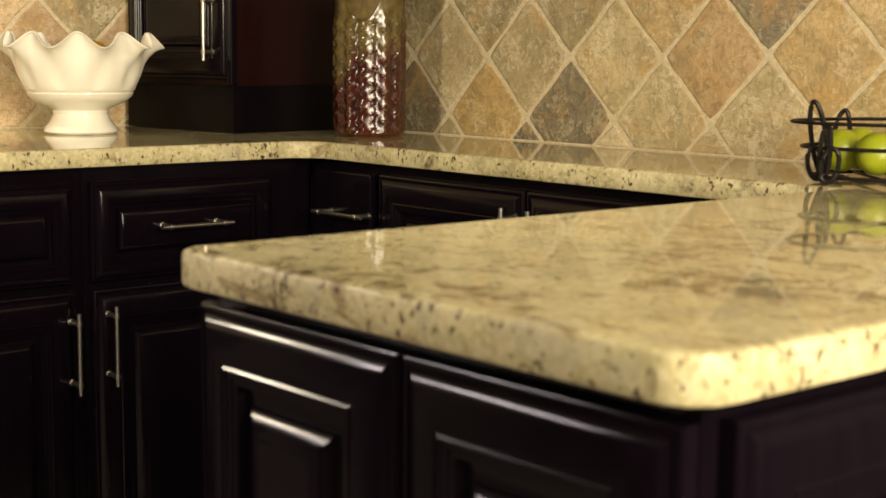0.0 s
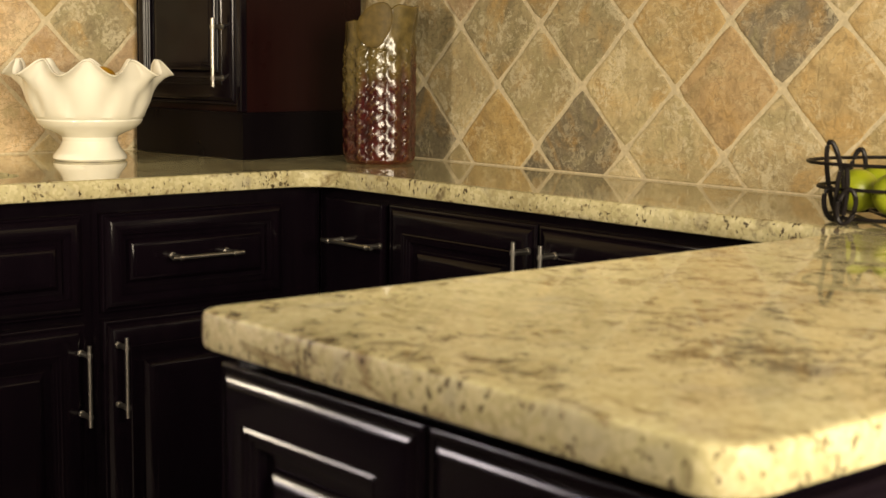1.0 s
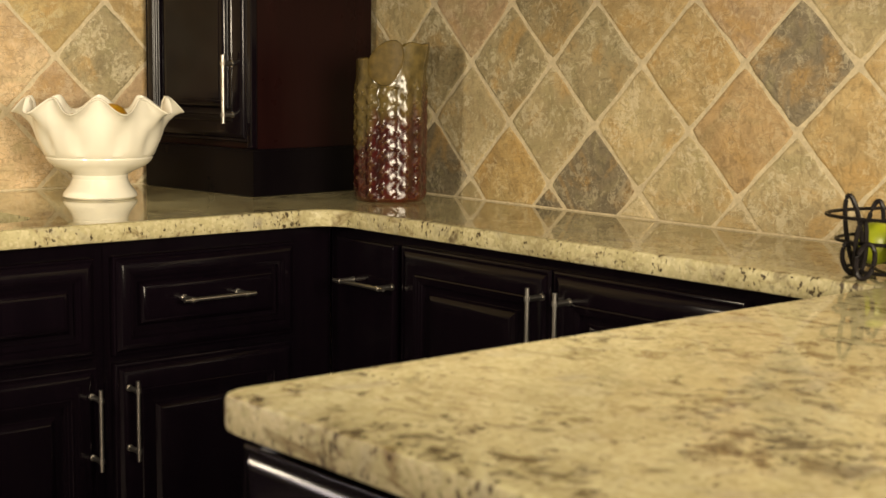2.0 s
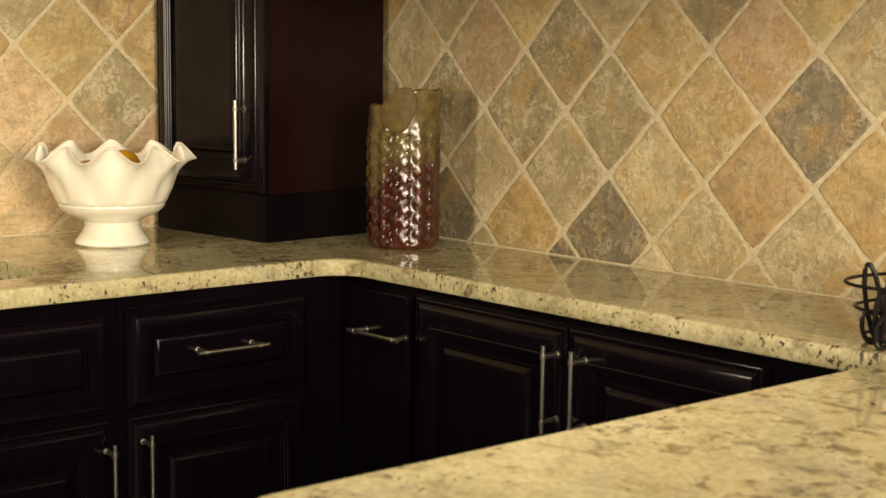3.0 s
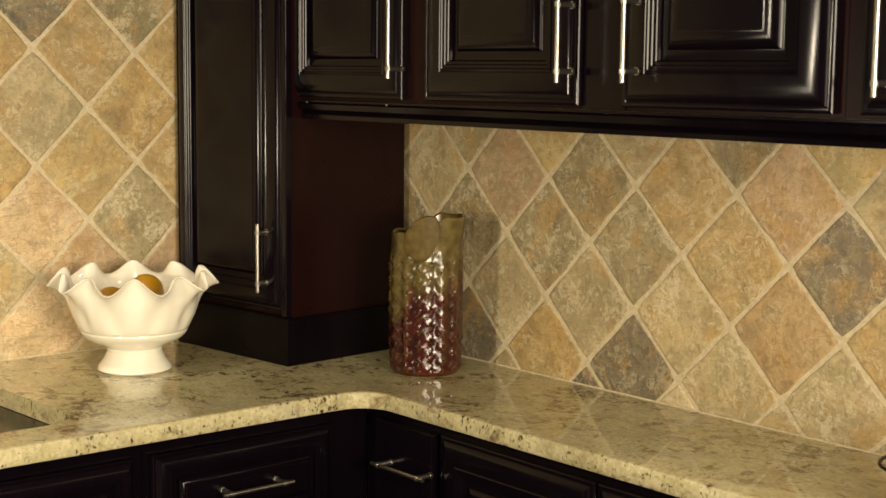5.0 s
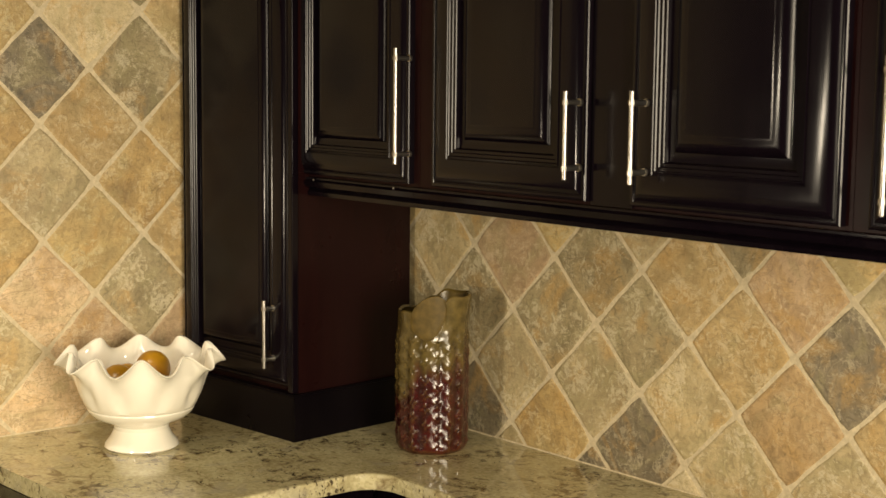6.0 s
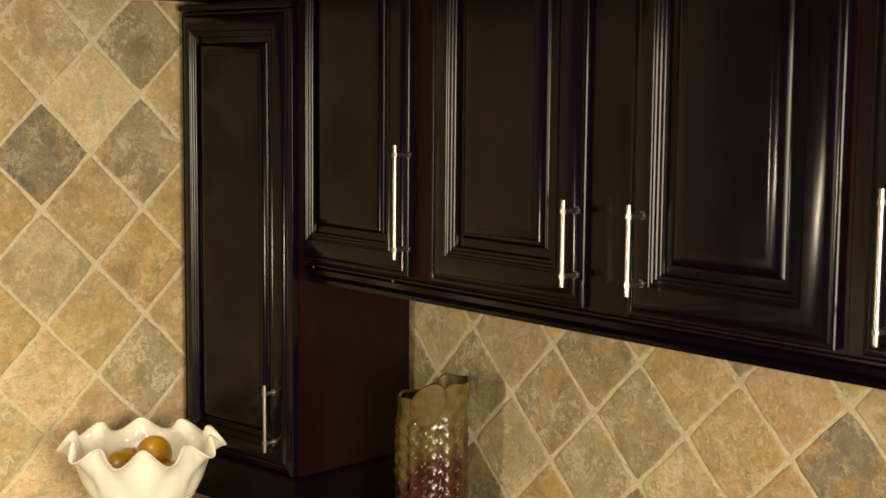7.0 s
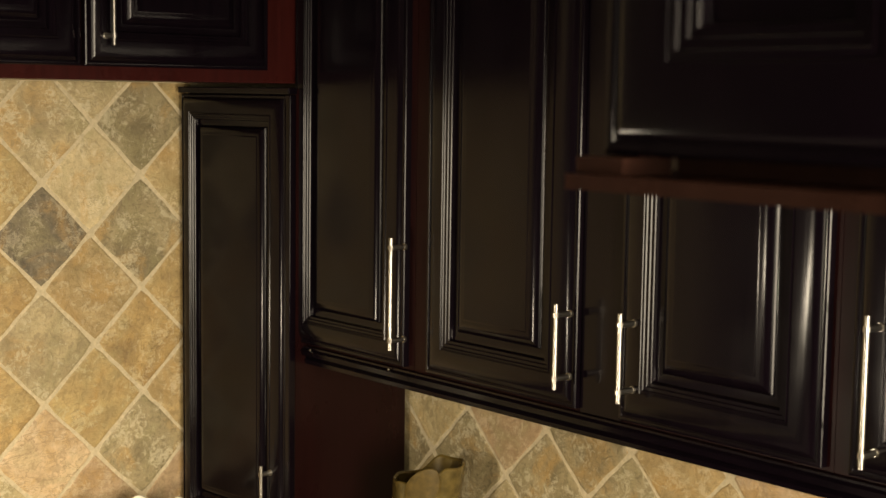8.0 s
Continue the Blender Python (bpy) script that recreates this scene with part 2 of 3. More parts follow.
STONES = {
    "W": make_stone("stone_peach", (0.60, 0.45, 0.27), (0.50, 0.36, 0.20), (0.70, 0.58, 0.40), 0.3, 0.75, (0.15, 0.1, 0.0)),
    "P": make_stone("stone_pink", (0.46, 0.33, 0.195), (0.39, 0.27, 0.15), (0.62, 0.51, 0.34), 0.35),
    "T": make_stone("stone_tan", (0.44, 0.325, 0.155), (0.35, 0.25, 0.11), (0.62, 0.52, 0.33)),
    "O": make_stone("stone_gold", (0.42, 0.298, 0.125), (0.30, 0.205, 0.09), (0.60, 0.50, 0.30)),
    "R": make_stone("stone_orange", (0.44, 0.305, 0.15), (0.35, 0.235, 0.11), (0.60, 0.47, 0.28)),
    "Y": make_stone("stone_yellow", (0.51, 0.378, 0.165), (0.42, 0.305, 0.135), (0.62, 0.54, 0.32)),
    "B": make_stone("stone_beige", (0.48, 0.39, 0.215), (0.38, 0.30, 0.155), (0.65, 0.57, 0.39)),
    "C": make_stone("stone_cream", (0.53, 0.435, 0.25), (0.46, 0.37, 0.205), (0.67, 0.59, 0.41), 0.3),
    "L": make_stone("stone_sage", (0.445, 0.36, 0.20), (0.355, 0.28, 0.15), (0.62, 0.55, 0.37), 0.6),
    "G": make_stone("stone_grey", (0.33, 0.27, 0.15), (0.225, 0.182, 0.098), (0.60, 0.53, 0.36), 0.55),
    "K": make_stone("stone_slate", (0.215, 0.178, 0.115), (0.15, 0.125, 0.084), (0.50, 0.44, 0.30), 0.45),
}

# ---- helpers for building ----


def finish(name, bm, mat, smooth=False):
    bmesh.ops.recalc_face_normals(bm, faces=bm.faces)
    me = bpy.data.meshes.new(name)
    bm.to_mesh(me)
    bm.free()
    me.materials.append(mat)
    if smooth:
        me.polygons.foreach_set("use_smooth", [True] * len(me.polygons))
        me.set_sharp_from_angle(angle=radians(28))
    return me


def part(name, bm, mat, parent, label="", smooth=False):
    ob = new(name, finish(name, bm, mat, smooth))
    ob.parent = parent
    return tagged(ob, label)


def thing(name, m, label, category, group="", kind=""):
    ob = new(name)
    ob.empty_display_size = 0.05
    ob.matrix_world = m
    return tagged(ob, label, category, group, kind)


def solid(name, bm, mat, label, category="", kind="", smooth=False, m=None):
    ob = new(name, finish(name, bm, mat, smooth))
    if m is not None:
        ob.matrix_world = m
    return tagged(ob, label, category, "", kind)


def box(bm, x0, y0, z0, x1, y1, z1, bevel=0.0):
    made = bmesh.ops.create_cube(bm, size=1.0)["verts"]
    for v in made:
        v.co = Vector(((x0 + x1) / 2 + v.co.x * (x1 - x0), (y0 + y1) / 2 + v.co.y * (y1 - y0), (z0 + z1) / 2 + v.co.z * (z1 - z0)))
    if bevel:
        edges = {e for v in made for e in v.link_edges}
        bmesh.ops.bevel(bm, geom=list(edges), offset=bevel, segments=2, profile=0.6, affect="EDGES")
    return bm


def boxed(*args, **kw):
    return box(bmesh.new(), *args, **kw)


def prism(bm, outline, z0, z1):
    low = [bm.verts.new((x, y, z0)) for x, y in outline]
    high = [bm.verts.new((x, y, z1)) for x, y in outline]
    bm.faces.new(low[::-1]), bm.faces.new(high)
    for i in range(len(outline)):
        j = (i + 1) % len(outline)
        bm.faces.new((low[i], low[j], high[j], high[i]))
    return bm


def tube(bm, points, radius, sides=8, closed=False, caps=True):
    """A round rod along points."""
    pts = [Vector(p) for p in points]
    rings, n = [], len(pts)
    up = Vector((0, 0, 1))
    for i, p in enumerate(pts):
        a = pts[(i - 1) % n] if closed or i else pts[0]
        b = pts[(i + 1) % n] if closed or i < n - 1 else pts[-1]
        d = (b - a).normalized()
        side = d.cross(up if abs(d.z) < 0.95 else Vector((1, 0, 0))).normalized()
        other = d.cross(side)
        rings.append([bm.verts.new(p + radius * (math.cos(q) * side + math.sin(q) * other)) for q in (2 * math.pi * k / sides for k in range(sides))])
    for i in range(n if closed else n - 1):
        r, s = rings[i], rings[(i + 1) % n]
        for k in range(sides):
            bm.faces.new((r[k], r[(k + 1) % sides], s[(k + 1) % sides], s[k]))
    if caps and not closed:
        bm.faces.new(rings[0]), bm.faces.new(rings[-1][::-1])
    return bm


def lathe(bm, profile, turns=64, wobble=None):
    """A turned form; profile rows of radius and height, wobble(angle, row) gives a radius factor and a rise."""
    rings = []
    for k in range(turns):
        q = 2 * math.pi * k / turns
        ring = []
        for i, (r, z) in enumerate(profile):
            f, dz = wobble(q, i) if wobble else (1.0, 0.0)
            ring.append(bm.verts.new((r * f * math.cos(q), r * f * math.sin(q), z + dz)))
        rings.append(ring)
    for k in range(turns):
        a, b = rings[k], rings[(k + 1) % turns]
        for i in range(len(profile) - 1):
            bm.faces.new((a[i], b[i], b[i + 1], a[i + 1]))
    bmesh.ops.holes_fill(bm, edges=[e for e in bm.edges if e.is_boundary], sides=0)
    return bm


# raised-panel front: distance in from the edge, height of the face
PROFILE = [(0.0, 0.0), (0.0, 0.0118), (0.0012, 0.0136), (0.0034, 0.0147), (0.0062, 0.0147), (0.0070, 0.0130), (0.0080, 0.0130), (0.0090, 0.0140), (0.0130, 0.0164),
           (0.0190, 0.0190), (0.0270, 0.0209), (0.0350, 0.0219), (0.0440, 0.0222), (0.0448, 0.0208), (0.0458, 0.0208), (0.0480, 0.0222), (0.0490, 0.0222), (0.0496, 0.0210),
           (0.0503, 0.0201), (0.0545, 0.0200), (0.0551, 0.0188), (0.0558, 0.0179), (0.0598, 0.0178), (0.0603, 0.0166), (0.0610, 0.0157), (0.0613, 0.0120), (0.0620, 0.0092),
           (0.0640, 0.0089), (0.0735, 0.0088),
           (0.0745, 0.0092), (0.0762, 0.0120), (0.0790, 0.0146), (0.0832, 0.0171), (0.0885, 0.0193), (0.0930, 0.0202), (0.0955, 0.0203), (0.0972, 0.0212), (0.0990, 0.0213)]


def front_panel(x0, x1, z0, z1, y=0.0, shrink=1.0):
    """A raised-panel door or drawer front in the plane y, facing -y."""
    bm, rings = bmesh.new(), []
    for d, h in PROFILE:
        d *= shrink
        rings.append([bm.verts.new(p) for p in ((x0 + d, y - h, z0 + d), (x1 - d, y - h, z0 + d), (x1 - d, y - h, z1 - d), (x0 + d, y - h, z1 - d))])
    for a, b in zip(rings, rings[1:]):
        for i in range(4):
            j = (i + 1) % 4
            bm.faces.new((a[i], a[j], b[j], b[i]))
    bm.faces.new(rings[-1])
    bm.faces.new(rings[0][::-1])
    return bm


def pull(x, z, length, upright=True, y=-0.022, reach=0.032):
    """A bar pull: a round bar on two posts with collars, facing -y."""
    bm = bmesh.new()
    half = length / 2
    along = Vector((0, 0, 1)) if upright else Vector((1, 0, 0))
    mid = Vector((x, y - reach, z))
    tube(bm, [mid - along * half, mid + along * half], 0.0038, 14)
    for s in (-1, 1):
        p = mid + along * s * (half - 0.017)
        tube(bm, [p - along * 0.0035, p + along * 0.0035], 0.0052, 12)
        tube(bm, [p, Vector((p.x, y + 0.001, p.z))], 0.0046, 10)
        tube(bm, [Vector((p.x, y - 0.003, p.z)), Vector((p.x, y + 0.001, p.z))], 0.0060, 10)
    return bm


def add_door(cab, x0, x1, z0, z1, name="door", shrink=1.0, bar=None, y=0.0):
    d = part(name, front_panel(x0, x1, z0, z1, y, shrink), WOOD, cab, "", True)
    if bar:
        part("handle", pull(*bar), NICKEL, d, "brushed nickel bar pull", True)
    return d


# ---- structure ----
TOP = 0.914
XR, YB = 6.2, -6.2
solid("floor", boxed(-0.15, YB, -0.1, XR, 0.15, 0), FLOOR, "brown tiled kitchen floor", kind="structure")
solid("ceiling", boxed(-0.15, YB, CEIL, XR, 0.15, CEIL + 0.1), CEILING, "plain pale ceiling", kind="structure")
solid("wall_east", boxed(XR, YB, 0, XR + 0.12, 0.15, CEIL), PAINT, "plain painted wall", kind="structure")
solid("wall_south", boxed(-0.15, YB - 0.12, 0, XR, YB, CEIL), PAINT, "plain painted wall", kind="structure")
wall_north = solid("wall_north", boxed(-0.15, 0.003, 0, 2.5, 0.15, CEIL), GROUT, "wall with diagonal tumbled stone tile backsplash", kind="structure")
# unseen; both toned darker than the grout to hold cabinet reflections down
solid("wall_north_far", boxed(2.501, 0.003, 0, XR, 0.15, CEIL), WALL_UNSEEN_DARK, "plain unseen wall, toned for the cabinet reflections", kind="structure")
solid("wall_west_far", boxed(-0.15, YB, 0, -0.003, -1.951, CEIL), PAINT, "plain unseen wall, toned for the cabinet reflections", kind="structure")
wall_west = solid("wall_west", boxed(-0.15, -1.95, 0, -0.003, 0.003, CEIL), GROUT, "wall with diagonal tumbled stone tile", kind="structure")

# ---- worktop: an L along two walls with a peninsula, one slab ----
THICK = 0.032


def arc(cx, cy, r, a0, a1, n=8):
    return [(cx + r * math.cos(radians(a0 + (a1 - a0) * i / n)), cy + r * math.sin(radians(a0 + (a1 - a0) * i / n))) for i in range(n + 1)]


def eased_slab(outline, z0, z1, ease=0.005):
    """A slab with rounded upper and lower arrises, outline anticlockwise."""
    bm = bmesh.new()
    n = len(outline)
    P = [Vector((x, y, 0)) for x, y in outline]
    rows = [(ease * 1.3, z0), (ease, z0), (ease * 0.3, z0 + ease * 0.3), (0, z0 + ease), (0, z1 - ease), (ease * 0.3, z1 - ease * 0.3), (ease, z1), (ease * 1.3, z1)]
    ins = []
    for i in range(n):
        d1, d2 = (P[i] - P[i - 1]).normalized(), (P[(i + 1) % n] - P[i]).normalized()
        n1, n2 = Vector((-d1.y, d1.x, 0)), Vector((-d2.y, d2.x, 0))
        b = n1 + n2
        ins.append(b / max(0.3, b.dot(n1)))
    rings = [[bm.verts.new((P[i].x + ins[i].x * d, P[i].y + ins[i].y * d, z)) for i in range(n)] for d, z in rows]
    for a, b in zip(rings, rings[1:]):
        for i in range(n):
            j = (i + 1) % n
            bm.faces.new((a[i], a[j], b[j], b[i]))
    return bm, rings


OUT = [(-0.02, 0.02), (-0.02, -1.9), (0.64, -1.9)] + arc(0.64 + 0.06, -0.332 - 0.06, 0.06, 180, 90) + [(1.788, -0.332)] + \
      arc(1.786 + 0.026, -1.279 + 0.026, 0.026, 180, 270, 8) + arc(2.345 - 0.035, -1.278 + 0.035, 0.035, 270, 360, 8) + [(2.345, 0.02)]
SINK = arc(0.474, -0.914, 0.070, 90, 0, 10) + [(0.544, -1.6), (0.12, -1.6)] + arc(0.15, -0.888, 0.03, 180, 90, 6)
bm, rings = eased_slab(OUT, TOP - THICK, TOP, 0.0052)
hole_low = [bm.verts.new((x, y, TOP - THICK)) for x, y in SINK]
hole_top = [bm.verts.new((x, y, TOP)) for x, y in SINK]
for i in range(len(SINK)):
    j = (i + 1) % len(SINK)
    bm.faces.new((hole_low[i], hole_low[j], hole_top[j], hole_top[i]))
for outer, inner in ((rings[0], hole_low), (rings[-1], hole_top)):
    edges = [bm.edges.get((outer[i], outer[(i + 1) % len(outer)])) for i in range(len(outer))]
    edges += [bm.edges.get((inner[i], inner[(i + 1) % len(inner)])) for i in range(len(inner))]
    bmesh.ops.triangle_fill(bm, use_beauty=True, use_dissolve=False, edges=edges)
solid("worktop", bm, GRANITE, "polished cream and brown speckled granite kitchen worktop", "worktop", smooth=True)

sink = thing("sink", pose(0.32, -1.23, TOP - THICK - 0.001), "stainless steel sink set under the granite worktop", "sink")
bm = bmesh.new()
prism(bm, [(-0.205, -0.375), (0.228, -0.375), (0.228, 0.382), (-0.205, 0.382)], -0.2, -0.004)
top = max(bm.faces, key=lambda f: f.calc_center_median().z)
bmesh.ops.delete(bm, geom=[top], context="FACES")
bmesh.ops.solidify(bm, geom=list(bm.faces), thickness=-0.003)
part("basin", bm, STEEL, sink)
bm = bmesh.new()
lathe(bm, [(0.045, -0.199), (0.045, -0.196), (0.03, -0.196), (0.028, -0.199)], 24)
part("drain", bm, STEEL, sink)

# ---- base cabinets ----
KICK = 0.10
BTOP = TOP - THICK - 0.001


def base_body(cab, width, depth, front=0.0):
    part("body", boxed(0, front, KICK, width, depth, BTOP), WOOD, cab)
    part("toe_kick", boxed(0, front + 0.07, 0, width, depth, KICK - 0.001), WOOD, cab)


west = lambda y0: pose(0.603, y0, 0, 0, 0, 90)
cab = thing("base_cabinet", west(-0.772), "espresso stained base cabinet with drawer over door", "cabinet", "base cabinets")
base_body(cab, 0.465, 0.598)
add_door(cab, 0.012, 0.375, 0.688, 0.855, "drawer_front", 0.62, (0.194, 0.776, 0.142, False))
add_door(cab, 0.012, 0.375, 0.115, 0.674, "door", 1.0, (0.034, 0.581, 0.137))
cab = thing("base_cabinet", west(-1.20), "espresso stained base cabinet with drawer over door", "cabinet", "base cabinets")
base_body(cab, 0.427, 0.598)
add_door(cab, 0.012, 0.408, 0.688, 0.855, "drawer_front", 0.62)
add_door(cab, 0.012, 0.408, 0.115, 0.674, "door", 1.0, (0.394, 0.575, 0.137))
cab = thing("base_cabinet", west(-1.89), "espresso stained base cabinet under the sink end", "cabinet", "base cabinets")
base_body(cab, 0.688, 0.598)
add_door(cab, 0.012, 0.676, 0.688, 0.855, "drawer_front", 0.62)
add_door(cab, 0.012, 0.676, 0.115, 0.674)

# pull-out, door pair and filler along the north wall
cab = thing("corner_cabinet", pose(0.604, -0.305, 0), "narrow espresso stained pull-out cabinet in the corner", "cabinet", "base cabinets")
part("body", boxed(0.0, 0.0, KICK, 0.212, 0.30, BTOP), WOOD, cab)
part("toe_kick", boxed(0, 0.07, 0, 0.212, 0.3, KICK - 0.001), WOOD, cab)
d = part("drawer_front", boxed(0.044, -0.02, 0.115, 0.208, -0.0005, 0.862, bevel=0.003), WOOD, cab)
part("handle", pull(0.150, 0.789, 0.145, False, y=-0.019), NICKEL, d, "brushed nickel bar pull", True)
cab = thing("base_cabinet", pose(0.817, -0.305, 0), "espresso stained base cabinet with a pair of doors", "cabinet", "base cabinets")
base_body(cab, 0.80, 0.30)
add_door(cab, 0.012, 0.382, 0.115, 0.864, "door", 1.0, (0.378 - 0.006, 0.770, 0.137))
add_door(cab, 0.387, 0.757, 0.115, 0.864, "door", 1.0, (0.436 - 0.004, 0.770, 0.137))
cab = thing("base_cabinet", pose(1.618, -0.305, 0), "plain espresso stained filler cabinet beside the peninsula", "cabinet", "base cabinets")
base_body(cab, 0.197, 0.30)

# peninsula
cab = thing("peninsula_cabinet", pose(1.798, -1.240, 0), "espresso stained peninsula cabinet with two raised-panel end doors", "cabinet", "base cabinets")
base_body(cab, 0.520, 1.236)
add_door(cab, -0.007, 0.259, 0.115, 0.8665)
add_door(cab, 0.264, 0.519, 0.115, 0.8665)
bm = front_panel(0.016, 0.610, 0.115, 0.868)
bmesh.ops.rotate(bm, verts=bm.verts, cent=(0, 0, 0), matrix=Matrix.Rotation(radians(90), 3, "Z"))
bmesh.ops.translate(bm, verts=bm.verts, vec=(0.5205, 0, 0))
part("side_panel", bm, WOOD, cab, "raised-panel cabinet side", True)
part("trim", boxed(0.045, -0.012, 0.873, 0.515, -0.0005, 0.8805, bevel=0.002), WOOD, cab)

# ---- wall cabinets ----
UP0, UP1 = 1.432, 2.42


def light_rail(x0, x1):
    """A stepped moulding under the doors."""
    bm = bmesh.new()
    rows = [(0.012, 1.396), (-0.004, 1.396), (-0.006, 1.404), (-0.001, 1.408), (-0.012, 1.414), (-0.016, 1.424), (-0.010, 1.428), (-0.010, 1.4315), (0.012, 1.4315)]
    a = [bm.verts.new((x0, y, z)) for y, z in rows]
    b = [bm.verts.new((x1, y, z)) for y, z in rows]
    bm.faces.new(a), bm.faces.new(b[::-1])
    for i in range(len(rows)):
        j = (i + 1) % len(rows)
        bm.faces.new((a[i], a[j], b[j], b[i]))
    return bm


def wall_cabinet(x0, x1, doors, label, y=-0.288):
    cab = thing("wall_cabinet", pose(x0, y, UP0), label, "cabinet", "wall cabinets")
    w = x1 - x0
    part("body", boxed(0, 0, 0, w, -y - 0.012, UP1 - UP0), WOOD_STILE, cab)
    rail = light_rail(0, w)
    for v in rail.verts:
        v.co.z -= UP0
    part("light_rail", rail, WOOD, cab)
    for a, b, bar in doors:
        add_door(cab, a - x0, b - x0, 0.006, UP1 - UP0 - 0.02, "door", 1.12 if b - a > 0.35 else 0.95, (bar[0] - x0, bar[1] - UP0, bar[2]) if bar else None)
    return cab


single = wall_cabinet(0.344, 0.708, [(0.346, 0.692, (0.705, 1.575, 0.200))], "espresso stained wall cabinet with one raised-panel door")
for x in (0.404, 0.652):
    screw = lathe(bmesh.new(), [(0.0022, 0.0), (0.0020, 0.0012), (0.0008, 0.0018)], 12)
    bmesh.ops.rotate(screw, verts=screw.verts, cent=(0, 0, 0), matrix=Matrix.Rotation(radians(90), 3, "X"))
    bmesh.ops.translate(screw, verts=screw.verts, vec=(x - 0.344, -0.0148, -0.004))
    part("screw", screw, NICKEL, single, "small bright screw head")
pair = wall_cabinet(0.709, 1.599, [(0.755, 1.127, (1.121, 1.540, 0.134)), (1.219, 1.588, (1.256, 1.5415, 0.135))], "espresso stained wall cabinet with a pair of raised-panel doors")
part("centre_stile", boxed(1.1295 - 0.709, -0.004, 0.001, 1.2165 - 0.709, -0.0005, UP1 - UP0 - 0.002), WOOD, pair)
wall_cabinet(1.600, 2.05, [(1.630, 2.026, (1.676, 1.56, 0.197))], "espresso stained wall cabinet with one raised-panel door")

# tall narrow cabinet standing on the worktop in the corner, a little out of square
TURN5 = 5.2
cab = thing("counter_cabinet", pose(0.372, -0.316, TOP + 0.001, 0, 0, TURN5), "tall narrow espresso stained cabinet standing on the worktop", "cabinet")
part("body", boxed(-0.35, 0.0, 0.0, 0.0, 0.30, 1.02), WOOD_RED, cab)
bm = bmesh.new()
prism(bm, [(-0.352, -0.022), (0.014, -0.022), (0.014, 0.29), (0.0005, 0.29), (0.0005, -0.0005), (-0.352, -0.0005)], 0.0, 0.092)
bmesh.ops.bevel(bm, geom=[e for e in bm.edges if min(v.co.z for v in e.verts) > 0.09], offset=0.003, segments=2, affect="EDGES")
part("plinth", bm, WOOD_PLINTH, cab)
add_door(cab, -0.360, -0.014, 0.104, 1.008, "door", 0.86, (-0.050, 0.208, 0.134, True, -0.022, 0.024))
part("stile", boxed(-0.0135, -0.016, 0.093, 0.0, -0.0005, 1.008, bevel=0.002), WOOD, cab)
part("top_trim", boxed(-0.36, -0.0225, 1.0095, 0.004, 0.0, 1.022, bevel=0.002), WOOD, cab)

# high cabinets on the west wall
cab = thing("wall_cabinet", pose(0.345, -1.165, 1.945, 0, 0, 90), "high espresso stained wall cabinet with raised-panel doors", "cabinet", "wall cabinets")
part("body", boxed(0, 0.0, 0, 0.872, 0.333, 0.475), WOOD_MAROON, cab)
add_door(cab, 0.010, 0.408, 0.024, 0.46)
add_door(cab, 0.414, 0.793, 0.024, 0.46, "door", 1.0, (0.45, 0.16, 0.2))

# wall cabinet above the peninsula
cab = thing("wall_cabinet", pose(2.064, -1.225, 1.89), "espresso stained wall cabinet hung over the peninsula", "cabinet", "wall cabinets")
part("body", boxed(0, 0, 0, 0.272, 1.21, 0.53), WOOD_RED, cab)
add_door(cab, 0.004, 0.268, 0.001, 0.51, "door", 1.3)
bm = bmesh.new()
prism(bm, [(-0.014, -0.03), (0.29, -0.03), (0.29, 1.21), (-0.014, 1.21)], -0.022, -0.012)
box(bm, -0.008, -0.026, -0.0115, 0.032, 0.02, -0.0005)
box(bm, 0.033, 0.025, -0.0115, 0.262, 1.2, -0.0005)
part("light_rail", bm, WOOD_LIT_RAIL, cab, "moulding coloured reddish brown for the light on it")

# ---- things on the worktop ----


def smooth_rise(t):
    return t * t * (3 - 2 * t)


def make_bowl():
    bowl = thing("fruit_bowl", pose(0.228, -0.582, TOP + 0.0005), "cream white ceramic pedestal bowl with ruffled rim", "bowl")
    outer = [(0.0, 0.004), (0.066, 0.0), (0.0705, 0.004), (0.069, 0.011), (0.058, 0.026), (0.052, 0.040), (0.053, 0.048), (0.066, 0.056), (0.088, 0.066), (0.098, 0.076),
             (0.101, 0.082), (0.1005, 0.085), (0.105, 0.090), (0.108, 0.100), (0.114, 0.118), (0.122, 0.140), (0.130, 0.162), (0.137, 0.179), (0.144, 0.186), (0.149, 0.187)]
    inner = [(0.1505, 0.1895), (0.1475, 0.1905), (0.142, 0.190), (0.134, 0.182), (0.126, 0.164), (0.117, 0.142), (0.110, 0.120), (0.104, 0.101), (0.09, 0.082), (0.06, 0.068), (0.0, 0.064)]
    prof = [(r, z * 0.945) for r, z in outer + inner]
    waves = 10

    def ruffle(q, i):
        r, z = prof[i]
        k = min(1, max(0, (z - 0.083) / 0.0945))
        dip = 0.5 - 0.5 * math.cos(waves * (q + 0.485))
        wave, flute = 1 - 2 * dip, 1 - 2 * dip ** 1.8
        low = smooth_rise(min(1, max(0, (z - 0.082) / 0.03)))
        return 1 + 0.042 * low * flute * (1 - k * k) - 0.075 * k ** 3 * wave, 0.0145 * k ** 2.4 * wave
    bm = bmesh.new()
    lathe(bm, prof, 216, ruffle)
    bmesh.ops.remove_doubles(bm, verts=bm.verts, dist=0.0002)
    part("bowl_body", bm, CERAMIC, bowl, "", True)


make_bowl()


